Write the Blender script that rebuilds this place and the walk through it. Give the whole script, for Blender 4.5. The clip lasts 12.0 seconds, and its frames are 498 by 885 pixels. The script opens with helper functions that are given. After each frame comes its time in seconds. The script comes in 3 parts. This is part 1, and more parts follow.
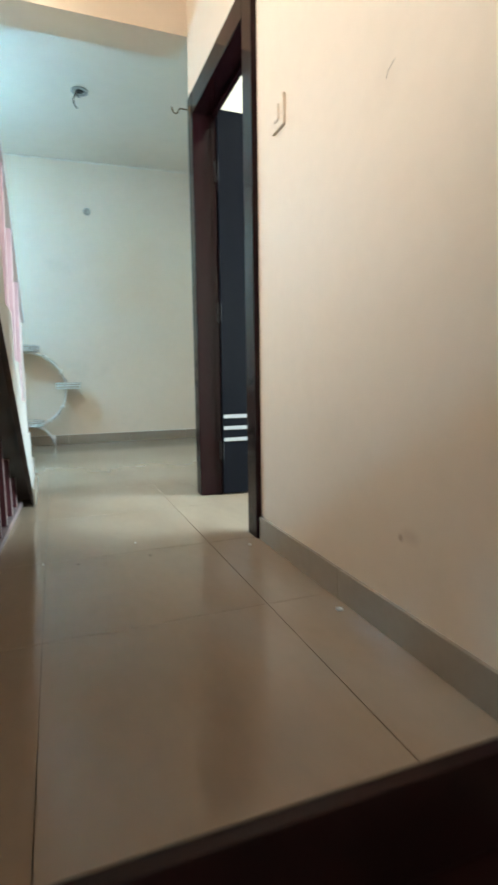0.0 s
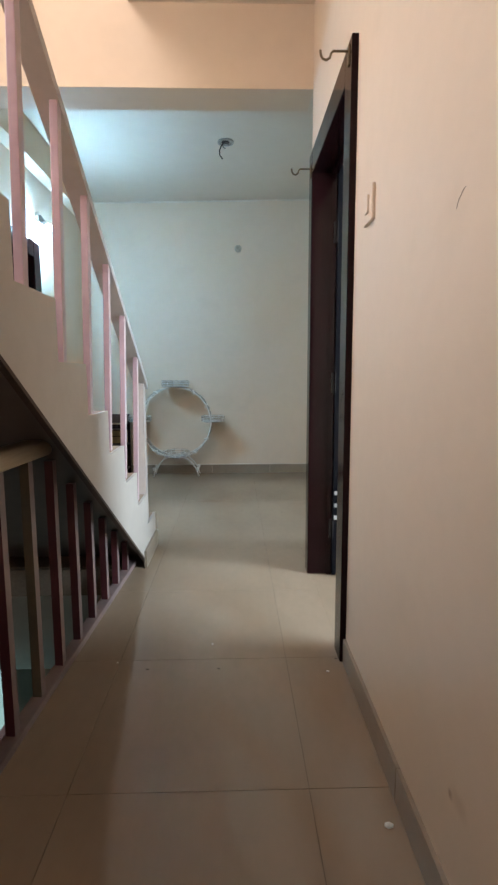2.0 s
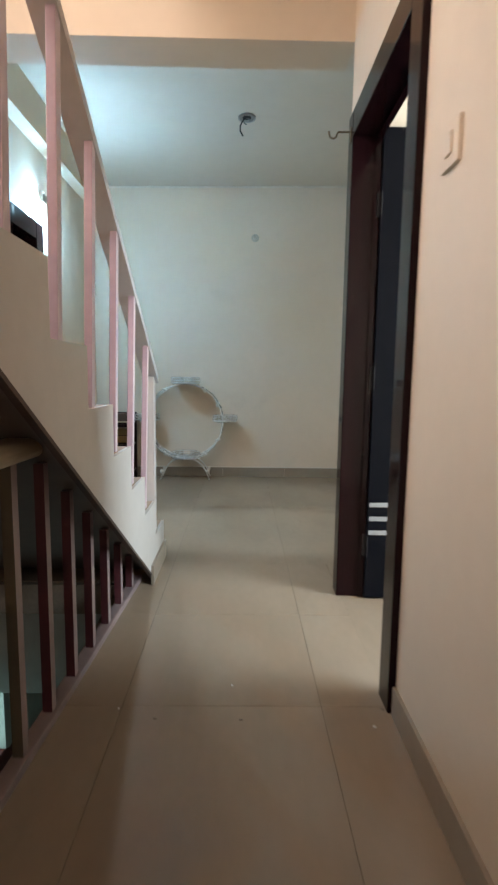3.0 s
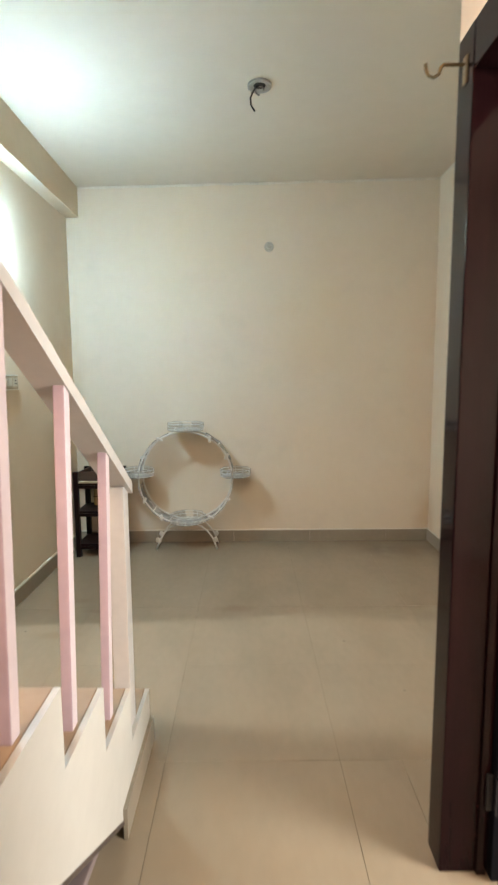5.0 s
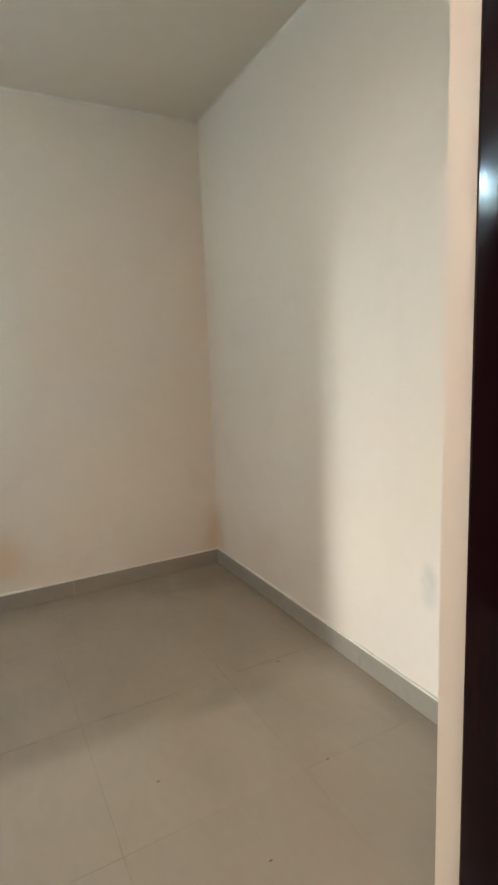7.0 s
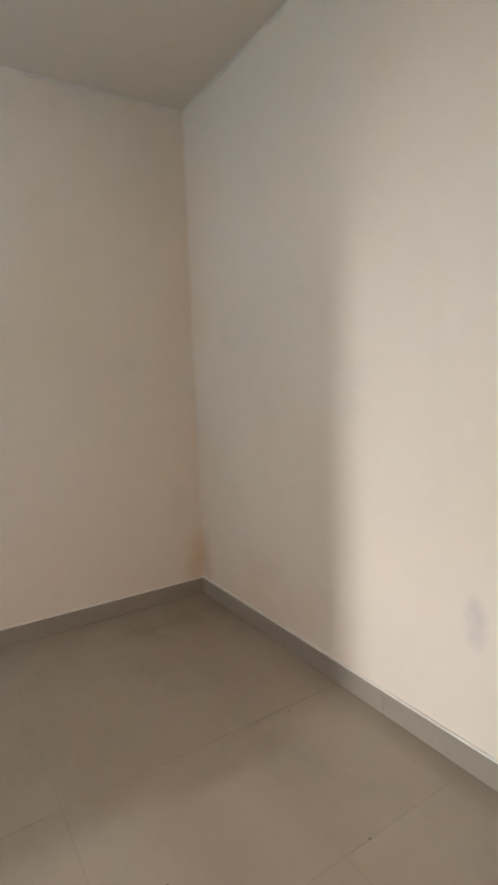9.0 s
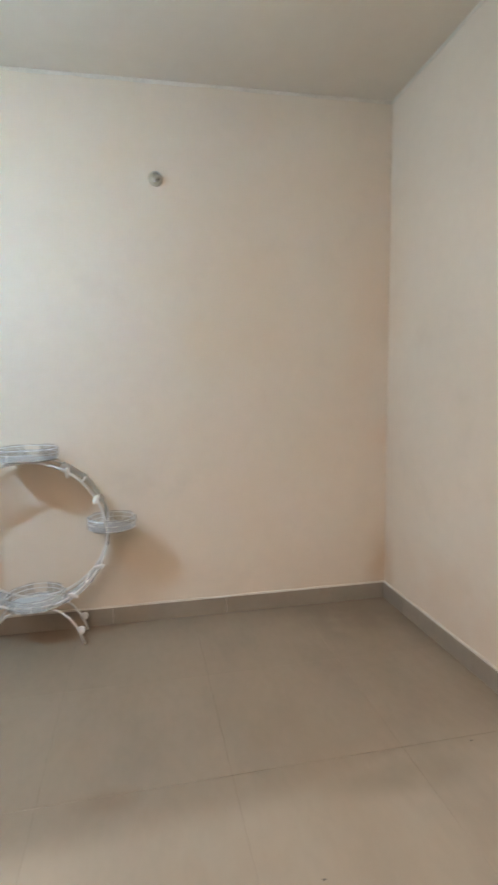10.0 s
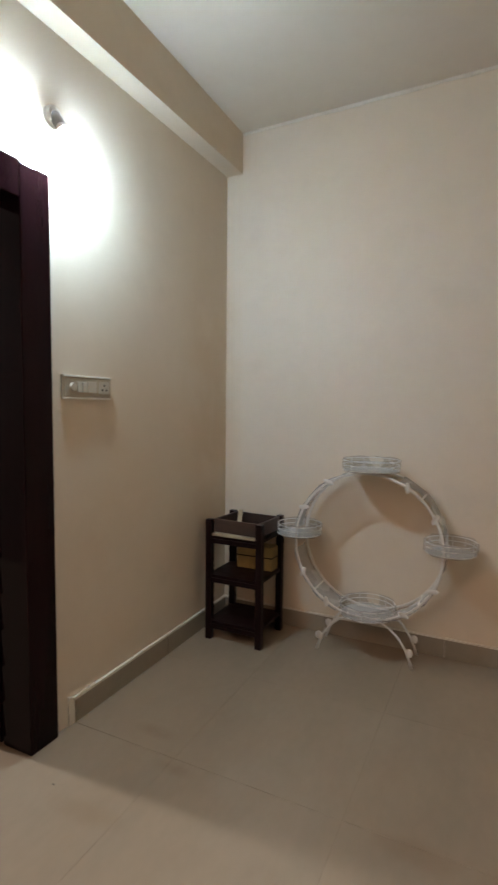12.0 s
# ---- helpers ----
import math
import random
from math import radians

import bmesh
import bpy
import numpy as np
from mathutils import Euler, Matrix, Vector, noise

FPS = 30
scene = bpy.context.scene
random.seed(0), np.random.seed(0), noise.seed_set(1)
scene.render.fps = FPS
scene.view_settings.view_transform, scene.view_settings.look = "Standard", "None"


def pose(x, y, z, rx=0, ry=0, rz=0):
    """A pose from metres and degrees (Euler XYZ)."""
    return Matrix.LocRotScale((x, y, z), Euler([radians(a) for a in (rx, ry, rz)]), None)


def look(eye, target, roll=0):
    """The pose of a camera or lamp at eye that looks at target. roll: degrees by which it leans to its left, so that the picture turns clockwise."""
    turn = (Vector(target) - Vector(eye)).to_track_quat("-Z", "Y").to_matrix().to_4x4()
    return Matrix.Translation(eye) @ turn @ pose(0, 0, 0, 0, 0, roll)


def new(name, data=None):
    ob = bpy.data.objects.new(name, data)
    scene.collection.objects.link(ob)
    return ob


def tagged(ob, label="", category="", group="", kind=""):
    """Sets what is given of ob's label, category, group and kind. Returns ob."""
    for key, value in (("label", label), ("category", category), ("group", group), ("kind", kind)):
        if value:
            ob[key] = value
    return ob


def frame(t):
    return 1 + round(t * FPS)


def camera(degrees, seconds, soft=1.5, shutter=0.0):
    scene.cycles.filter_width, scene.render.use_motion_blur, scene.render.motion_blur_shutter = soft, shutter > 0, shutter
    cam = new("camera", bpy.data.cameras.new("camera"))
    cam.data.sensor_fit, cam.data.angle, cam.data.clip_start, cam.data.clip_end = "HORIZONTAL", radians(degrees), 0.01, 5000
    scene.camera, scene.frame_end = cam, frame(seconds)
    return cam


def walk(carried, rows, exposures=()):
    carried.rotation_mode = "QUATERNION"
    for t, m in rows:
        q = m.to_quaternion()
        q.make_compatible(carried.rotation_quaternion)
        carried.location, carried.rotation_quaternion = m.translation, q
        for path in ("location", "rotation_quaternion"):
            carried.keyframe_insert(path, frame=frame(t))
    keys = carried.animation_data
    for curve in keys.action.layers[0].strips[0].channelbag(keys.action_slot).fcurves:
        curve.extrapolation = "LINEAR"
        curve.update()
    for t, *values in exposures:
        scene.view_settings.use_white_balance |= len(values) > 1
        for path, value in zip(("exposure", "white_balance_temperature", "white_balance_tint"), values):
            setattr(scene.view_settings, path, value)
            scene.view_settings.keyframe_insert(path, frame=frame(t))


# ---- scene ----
cam = camera(51.5, 12.0, soft=2.4, shutter=0.4)
PATH = [
    (0, (-0.758, -1.895, 0.649), (-0.064, -0.036, 0.401), -0.8),
    (0.5, (-0.62, -1.78, 0.794), (-0.248, 0.169, 0.541), -0.8),
    (1, (-0.461, -1.707, 0.909), (-0.307, 0.271, 0.657), -0.5),
    (1.5, (-0.396, -1.725, 1.025), (-0.295, 0.256, 0.767), -0.5),
    (2, (-0.395, -1.755, 1.038), (-0.343, 0.228, 0.78), -0.2),
    (2.5, (-0.416, -1.692, 1.035), (-0.378, 0.291, 0.775), 0.2),
    (3, (-0.471, -1.43, 0.999), (-0.439, 0.554, 0.747), 0.8),
    (3.2, (-0.506, -1.288, 1.018), (-0.482, 0.696, 0.763), 0.6),
    (4.8, (-0.507, -0.501, 1.339), (-0.504, 1.482, 1.084), -0.3),
    (5, (-0.526, -0.387, 1.32), (-0.523, 1.598, 1.074), -0.4),
    (5.2, (-0.543, -0.249, 1.323), (-0.538, 1.735, 1.072), -0.1),
    (5.5, (-0.558, -0.077, 1.337), (-0.422, 1.903, 1.093), 0.5),
    (6, (-0.526, 0.149, 1.344), (-0.23, 2.11, 1.085), 0.3),
    (6.5, (-0.495, 0.404, 1.306), (0.071, 2.306, 1.058), -1.5),
    (7, (-0.455, 0.589, 1.333), (0.474, 2.335, 1.036), -2.2),
    (7.2, (-0.462, 0.647, 1.38), (0.546, 2.34, 1.04), -3.1),
    (8.8, (-0.469, 0.906, 1.334), (0.69, 2.515, 1.074), -3.2),
    (9, (-0.482, 0.93, 1.292), (0.593, 2.601, 1.058), -2.0),
    (9.5, (-0.47, 0.927, 1.268), (0.269, 2.773, 1.051), -1.1),
    (10, (-0.476, 0.937, 1.259), (-0.063, 2.883, 1.05), -0.6),
    (10.5, (-0.469, 0.949, 1.286), (-0.455, 2.936, 1.058), -0.2),
    (11, (-0.469, 0.968, 1.263), (-0.844, 2.922, 1.061), -0.3),
    (11.5, (-0.482, 0.977, 1.26), (-1.089, 2.875, 1.087), 0.6),
    (12, (-0.442, 1.033, 1.248), (-1.315, 2.826, 1.102), 0.6),
]
EXPOSURES = [
    (0.0, 0.58, 6050, -2),
    (0.5, 0.42, 6250, 2),
    (1.5, 0.02, 6450, 10),
    (2.5, -0.14, 6500, 11),
    (3.0, -0.12, 6650, 10),
    (3.2, -0.05, 6850, 12),
    (5.0, 0.33, 8600, 17),
    (6.0, 0.46, 8600, 22),
    (6.5, 0.46, 8050, 20),
    (7.0, 0.10, 7850, 19),
    (9.0, -0.07, 7750, 26),
    (10.0, 0.40, 7550, 24),
    (11.0, 0.33, 7800, 26),
    (11.5, -0.28, 8300, 28),
    (12.0, -0.42, 8900, 30),
]
walk(cam, [(t, look(eye, target, roll)) for t, eye, target, roll in PATH], EXPOSURES)


# ---- world and large lights ----
world = bpy.data.worlds.new("sky")
scene.world = world
world.use_nodes = True
wn = world.node_tree
sky = wn.nodes.new("ShaderNodeTexSky")
sky.sky_type = "NISHITA"
sky.sun_disc = False
sky.sun_elevation = radians(48)
sky.sun_rotation = radians(200)
wn.links.new(sky.outputs[0], wn.nodes["Background"].inputs[0])
wn.nodes["Background"].inputs[1].default_value = 0.10


def window_light(name, place, target, wide, high, watts, colour):
    data = bpy.data.lights.new(name, "AREA")
    data.shape, data.size, data.size_y = "RECTANGLE", wide, high
    data.energy, data.color = watts, colour
    ob = new(name, data)
    ob.matrix_world = look(place, target)
    return ob


BULB_STRENGTH = 3050.0
# A far narrow strip stands for the daylight through the west door.
window_light("daylight_west_door", (-7.05, 1.93, 2.6), (0, 2.05, 1.2), 0.36, 3.2, 530, (0.62, 0.83, 1.0))
window_light("daylight_side_room", (2.25, -0.35, 1.5), (0, 0.1, 0.5), 1.1, 1.2, 165, (0.72, 0.88, 1.0))
# Assumed opening, never in view; added to light the beam and right wall.
window_light("unseen_stair_fill", (-1.93, -0.6, 2.38), (0, -0.6, 1.9), 1.3, 0.72, 28, (1.0, 0.85, 0.76))
window_light("daylight_lower_window", (-2.0, 1.28, -1.08), (0, 1.27, -1.3), 0.74, 0.66, 5, (0.45, 0.88, 0.95))
# Added fill through an unseen opening; no such source is known here.
window_light("unseen_south_fill", (-0.52, -3.22, 0.75), (-0.2, 0, 0.6), 0.66, 1.5, 1.5, (1.0, 0.87, 0.78))
window_light("daylight_upper_stairs", (-1.85, -1.3, 4.0), (0, -0.3, 1.6), 1.6, 1.2, 84, (1.0, 0.89, 0.82))

# ---- materials ----


def material(name, colour, rough=0.5, metal=0.0, grain=0.06, scale=6.0, bump=0.0, bump_scale=80.0, random_shade=0.0,
             stain=0.0, stain_scale=1.2, stretch=(1, 1, 1), coat=0.0, marks=(), blotch=None, even=False, specular=0.5, stain_from=0.56, stain_to=0.78):
    m = bpy.data.materials.new(name)
    m.use_nodes = True
    nt = m.node_tree
    b = nt.nodes["Principled BSDF"]
    b.inputs["Metallic"].default_value = metal
    b.inputs["Coat Weight"].default_value = coat
    b.inputs["Coat Roughness"].default_value = 0.12
    b.inputs["Specular IOR Level"].default_value = specular
    geo = nt.nodes.new("ShaderNodeNewGeometry")
    mp = nt.nodes.new("ShaderNodeMapping")
    mp.inputs["Scale"].default_value = stretch
    nt.links.new(geo.outputs["Position"], mp.inputs[0])

    def noise_tex(size, detail):
        n = nt.nodes.new("ShaderNodeTexNoise")
        n.inputs["Scale"].default_value = size
        n.inputs["Detail"].default_value = detail
        nt.links.new(mp.outputs[0], n.inputs["Vector"])
        return n

    def factor(src, low, high, a=0.22, c=0.78):
        r = nt.nodes.new("ShaderNodeMapRange")
        r.interpolation_type = "SMOOTHSTEP"
        nt.links.new(src, r.inputs["Value"])
        for key, v in (("From Min", a), ("From Max", c), ("To Min", low), ("To Max", high)):
            r.inputs[key].default_value = v
        return r.outputs[0]

    def times(p, q):
        n = nt.nodes.new("ShaderNodeMath")
        n.operation = "MULTIPLY"
        nt.links.new(p, n.inputs[0])
        nt.links.new(q, n.inputs[1])
        return n.outputs[0]

    fine = noise_tex(scale * 7, 4)
    broad = noise_tex(scale * 0.5, 3)
    value = factor(fine.outputs[0], 1 - grain * 0.5, 1 + grain * 0.5)
    if not even:
        value = times(value, factor(broad.outputs[0], 1 - grain, 1 + grain))
    if stain:
        spot = noise_tex(stain_scale, 6)
        value = times(value, factor(spot.outputs[0], 1.0, 1 - stain, stain_from, stain_to))
    if random_shade:
        info = nt.nodes.new("ShaderNodeObjectInfo")
        value = times(value, factor(info.outputs["Random"], 1 - random_shade, 1 + random_shade, 0, 1))
    mix = nt.nodes.new("ShaderNodeVectorMath")
    mix.operation = "SCALE"
    mix.inputs[0].default_value = colour
    nt.links.new(value, mix.inputs["Scale"])
    shade = mix.outputs[0]

    def blend(old, colour_to, amount):
        m_ = nt.nodes.new("ShaderNodeMix")
        m_.data_type = "RGBA"
        nt.links.new(amount, m_.inputs["Factor"])
        nt.links.new(old, m_.inputs["A"])
        m_.inputs["B"].default_value = (*colour_to, 1)
        return m_.outputs["Result"]

    if blotch:
        bt_ = noise_tex(0.9, 5)
        shade = blend(shade, blotch, factor(bt_.outputs[0], 0.0, 0.55, 0.42, 0.80))
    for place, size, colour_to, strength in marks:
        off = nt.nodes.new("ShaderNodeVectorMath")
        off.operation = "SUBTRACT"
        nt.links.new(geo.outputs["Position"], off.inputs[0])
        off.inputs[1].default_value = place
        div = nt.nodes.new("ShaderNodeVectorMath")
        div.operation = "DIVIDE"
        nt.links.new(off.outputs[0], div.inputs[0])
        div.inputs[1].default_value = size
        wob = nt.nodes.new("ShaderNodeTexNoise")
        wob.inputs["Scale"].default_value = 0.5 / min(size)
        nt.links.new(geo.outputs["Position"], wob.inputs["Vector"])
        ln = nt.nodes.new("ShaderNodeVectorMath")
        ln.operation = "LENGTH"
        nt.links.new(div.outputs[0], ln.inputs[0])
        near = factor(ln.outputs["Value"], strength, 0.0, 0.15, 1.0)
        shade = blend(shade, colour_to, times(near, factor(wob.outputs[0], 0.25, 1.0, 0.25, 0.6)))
    nt.links.new(shade, b.inputs["Base Color"])
    b.inputs["Roughness"].default_value = rough
    if not even:
        nt.links.new(factor(broad.outputs[0], max(rough - 0.07, 0.03), rough + 0.07), b.inputs["Roughness"])
    if bump:
        bn = nt.nodes.new("ShaderNodeBump")
        bn.inputs["Strength"].default_value = bump
        bn.inputs["Distance"].default_value = 0.004
        bt = noise_tex(bump_scale, 3)
        nt.links.new(bt.outputs[0], bn.inputs["Height"])
        nt.links.new(bn.outputs[0], b.inputs["Normal"])
    return m


MARKS = (
    ((0.937, 1.858, 0.51), (0.2, 0.06, 0.12), (0.36, 0.33, 0.31), 0.6),       # scuff
    ((0.92, 3.70, 0.20), (0.16, 0.16, 0.30), (0.55, 0.36, 0.22), 0.65),         # reddish-brown patch at the corner foot
    ((0.92, 3.70, 1.45), (0.30, 0.30, 1.35), (0.68, 0.49, 0.35), 0.38),         # orange-brown tint up the corner
    # broad orange-brown patches low on the east wall and near the west corner
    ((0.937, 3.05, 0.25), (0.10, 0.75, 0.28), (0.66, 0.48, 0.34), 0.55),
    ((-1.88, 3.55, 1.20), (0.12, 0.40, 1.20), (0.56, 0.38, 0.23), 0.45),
    ((0.0, -0.897, 0.263), (0.05, 0.014, 0.014), (0.30, 0.18, 0.12), 0.75),
    ((0.0, -0.93, 0.275), (0.05, 0.05, 0.03), (0.52, 0.40, 0.30), 0.45),
)
FLOOR_MARKS = (
    ((-1.57, 2.58, 0.0), (0.13, 0.05, 0.1), (0.22, 0.13, 0.08), 0.40),          # reddish smears
    ((-1.40, 2.44, 0.0), (0.12, 0.04, 0.1), (0.22, 0.13, 0.08), 0.38),
    ((-0.61, 2.46, 0.0), (0.16, 0.07, 0.1), (0.22, 0.13, 0.08), 0.35),
    ((-1.53, 2.16, 0.0), (0.20, 0.06, 0.1), (0.24, 0.15, 0.09), 0.40),
    # broad dark brown patches towards the east side and the far corner
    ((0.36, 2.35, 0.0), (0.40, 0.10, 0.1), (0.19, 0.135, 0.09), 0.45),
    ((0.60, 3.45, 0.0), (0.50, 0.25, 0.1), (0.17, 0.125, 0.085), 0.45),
)
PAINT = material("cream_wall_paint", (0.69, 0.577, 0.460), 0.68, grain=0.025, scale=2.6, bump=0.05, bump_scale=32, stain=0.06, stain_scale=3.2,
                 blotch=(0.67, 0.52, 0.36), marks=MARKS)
CEILING = material("ceiling_whitewash", (0.69, 0.605, 0.505), 0.8, grain=0.03, scale=1.5, bump=0.1, bump_scale=50)
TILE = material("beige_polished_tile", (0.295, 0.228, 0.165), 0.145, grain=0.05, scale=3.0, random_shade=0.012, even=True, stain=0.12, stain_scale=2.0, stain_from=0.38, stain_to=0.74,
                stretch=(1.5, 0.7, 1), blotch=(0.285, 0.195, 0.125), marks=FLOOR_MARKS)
GROUT = material("dark_grout", (0.19, 0.145, 0.105), 0.85, grain=0.2, scale=10)
SKIRT = material("grey_brown_skirting_tile", (0.28, 0.228, 0.175), 0.35, grain=0.08, scale=4)
DARKWOOD = material("dark_stained_wood", (0.011, 0.0032, 0.0040), 0.09, grain=0.25, scale=6, stretch=(6, 6, 0.4), bump=0.015,
                    bump_scale=20, specular=0.13)
RIB_WOOD = material("worn_dark_slat_wood", (0.055, 0.034, 0.030), 0.25, grain=0.3, scale=8, stretch=(0.5, 5, 5), bump=0.05, bump_scale=30)
LEAF_NAVY = material("black_laminate", (0.004, 0.0045, 0.007), 0.28, grain=0.08, scale=4, specular=0.07, even=True)
SILVER = material("brushed_silver", (0.34, 0.35, 0.37), 0.35, metal=0.4, grain=0.06)
STEP_WHITE = material("white_stair_paint", (0.52, 0.49, 0.455), 0.5, grain=0.05, scale=2.5, bump=0.12, bump_scale=50, stain=0.08)
TREAD = material("tan_stone_tread", (0.33, 0.225, 0.15), 0.6, grain=0.15, scale=4)
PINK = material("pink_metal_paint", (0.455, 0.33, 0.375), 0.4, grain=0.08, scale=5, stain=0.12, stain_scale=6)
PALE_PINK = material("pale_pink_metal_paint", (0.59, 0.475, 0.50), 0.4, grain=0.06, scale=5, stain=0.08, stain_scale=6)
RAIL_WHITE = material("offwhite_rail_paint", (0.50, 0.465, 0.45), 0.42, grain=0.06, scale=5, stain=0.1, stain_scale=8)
# Bottom rail's own colour, and light painted on the posts' east faces.
LOW_PALE = material("dusty_pink_paint_and_lit_sides", (0.21, 0.155, 0.15), 0.4, grain=0.12, scale=5)
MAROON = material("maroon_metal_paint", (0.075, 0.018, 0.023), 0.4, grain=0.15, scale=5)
OLIVE = material("pale_olive_wood", (0.36, 0.29, 0.20), 0.4, grain=0.2, scale=5, stretch=(4, 0.5, 4))
MAROON_STONE = material("maroon_stone_step", (0.016, 0.004, 0.003), 0.45, grain=0.3, scale=8, specular=0.25)
# Darkened colour: carries the stairwell's shade and limits bounce outside the door.
DARK_PLASTER = material("shade_darkened_plaster", (0.13, 0.10, 0.085), 0.8, grain=0.12, scale=2, stain=0.2)
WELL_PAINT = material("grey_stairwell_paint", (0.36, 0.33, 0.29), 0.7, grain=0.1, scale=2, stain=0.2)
RIDGE_PAINT = material("pale_paint_ridge", (0.66, 0.59, 0.50), 0.75, grain=0.1, scale=12, bump=0.2, bump_scale=60)
OLIVE_POST = material("dull_olive_metal_paint", (0.10, 0.08, 0.05), 0.45, grain=0.15, scale=5)
BOX_BROWN = material("aged_khaki_plastic", (0.42, 0.36, 0.27), 0.45, grain=0.1, scale=14)
WHITE_METAL = material("white_enamel_wire", (0.67, 0.64, 0.60), 0.35, grain=0.05, scale=20)
TRAY_MESH = material("pale_grey_enamel_tray", (0.44, 0.45, 0.44), 0.35, metal=0.1, grain=0.08, scale=20)
RACK = material("black_brown_rack_wood", (0.010, 0.0028, 0.003), 0.4, specular=0.16, grain=0.3, scale=8, stretch=(4, 4, 0.6))
TRAYWOOD = material("brown_tray_wood", (0.055, 0.030, 0.023), 0.5, grain=0.25, scale=8, stretch=(0.5, 4, 4))
CARD = material("tan_cane_board", (0.34, 0.23, 0.09), 0.6, grain=0.2, scale=20)
PLASTIC = material("ivory_plastic", (0.78, 0.75, 0.68), 0.35, grain=0.03, scale=10)
GREY_PLASTIC = material("grey_plastic", (0.32, 0.31, 0.29), 0.4, grain=0.05, scale=10)
RED = material("dull_red_cloth", (0.09, 0.014, 0.011), 0.85, grain=0.2, scale=8)
BLACK = material("black_cable", (0.012, 0.012, 0.012), 0.5, grain=0.1)
BRASS = material("dull_brass", (0.17, 0.125, 0.07), 0.45, metal=0.6, grain=0.15, scale=20)
STEEL = material("steel", (0.22, 0.21, 0.2), 0.35, metal=0.8, grain=0.1, scale=20)
DARK_STEEL = material("tarnished_steel", (0.02, 0.018, 0.02), 0.45, specular=0.3, grain=0.1, scale=20)
KHAKI = material("dull_khaki_plastic", (0.50, 0.46, 0.38), 0.4, grain=0.05, scale=20)
EDGE_BROWN = material("dark_edge_brown", (0.07, 0.045, 0.035), 0.8, grain=0.25, scale=12)
DEBRIS = material("white_chip", (0.7, 0.68, 0.64), 0.8, grain=0.1)
DIRT = material("dark_dirt", (0.10, 0.075, 0.055), 0.9, grain=0.2)

FILM = material("cloudy_plastic_film", (0.50, 0.50, 0.48), 0.2, grain=0.1, scale=12, bump=0.15, bump_scale=30)
FILM.node_tree.nodes["Principled BSDF"].inputs["Alpha"].default_value = 0.30
FOLDED_FILM = material("folded_plastic_film", (0.56, 0.56, 0.54), 0.25, grain=0.15, scale=14, bump=0.3, bump_scale=40)
FOLDED_FILM.node_tree.nodes["Principled BSDF"].inputs["Alpha"].default_value = 0.55

glow = bpy.data.materials.new("lit_bulb")
glow.use_nodes = True
gb = glow.node_tree.nodes["Principled BSDF"]
gb.inputs["Base Color"].default_value = (0.9, 0.95, 1, 1)
gb.inputs["Emission Color"].default_value = (0.36, 0.70, 1.0, 1)
gb.inputs["Emission Strength"].default_value = BULB_STRENGTH

# ---- mesh helpers ----


def add_box(bm, x0, x1, y0, y1, z0, z1, turn=None):
    vs = [bm.verts.new((x, y, z)) for x in (x0, x1) for y in (y0, y1) for z in (z0, z1)]
    fs = []
    for a, b, c, d in ((0, 1, 3, 2), (4, 6, 7, 5), (0, 4, 5, 1), (2, 3, 7, 6), (0, 2, 6, 4), (1, 5, 7, 3)):
        fs.append(bm.faces.new((vs[a], vs[b], vs[c], vs[d])))
    if turn is not None:
        bmesh.ops.transform(bm, matrix=turn, verts=vs)
    return fs


def bevelled(bm, width, segments=2):
    bmesh.ops.bevel(bm, geom=bm.edges[:], offset=width, segments=segments, affect="EDGES", profile=0.6)
    return bm


def block(x0, x1, y0, y1, z0, z1, bevel=0.0):
    bm = bmesh.new()
    add_box(bm, x0, x1, y0, y1, z0, z1)
    return bevelled(bm, bevel) if bevel else bm


def link(name, bm, mats, smooth=False):
    bmesh.ops.recalc_face_normals(bm, faces=bm.faces[:])
    me = bpy.data.meshes.new(name)
    bm.to_mesh(me)
    bm.free()
    for m in mats if isinstance(mats, (list, tuple)) else [mats]:
        me.materials.append(m)
    if smooth:
        for p in me.polygons:
            p.use_smooth = True
    return new(name, me)


def part(name, bm, mat, parent, label="", smooth=False):
    ob = link(name, bm, mat, smooth)
    ob.parent = parent
    ob.matrix_parent_inverse = parent.matrix_world.inverted()
    if label:
        ob["label"] = label
    return ob


def thing(name, place, label, category, group="", kind=""):
    ob = new(name)
    ob.empty_display_size = 0.05
    ob.matrix_world = Matrix.Translation(place)
    ob.matrix_basis = Matrix.Translation(place)
    return tagged(ob, label, category, group, kind)


def setting(name, bm, mat, label, category):
    return tagged(link(name, bm, mat), label, category, "", "structure")


def boxes(*sizes):
    bm = bmesh.new()
    for s in sizes:
        add_box(bm, *s)
    return bm


def tube(points, radius, closed=False, sides=8):
    """A round bar along a line of points."""
    bm = bmesh.new()
    pts = [Vector(p) for p in points]
    n = len(pts)
    rings = []
    side = None
    for i, p in enumerate(pts):
        if closed:
            d = (pts[(i + 1) % n] - pts[i - 1]).normalized()
        else:
            d = (pts[min(i + 1, n - 1)] - pts[max(i - 1, 0)]).normalized()
        if side is None:
            side = d.orthogonal().normalized()
        side = (side - d * side.dot(d)).normalized()
        up = d.cross(side)
        rings.append([bm.verts.new(p + radius * (math.cos(a) * side + math.sin(a) * up))
                      for a in (2 * math.pi * k / sides for k in range(sides))])
    for i in range(n if closed else n - 1):
        a, b = rings[i], rings[(i + 1) % n]
        for k in range(sides):
            bm.faces.new((a[k], a[(k + 1) % sides], b[(k + 1) % sides], b[k]))
    if not closed:
        bm.faces.new(rings[0])
        bm.faces.new(rings[-1])
    return bm


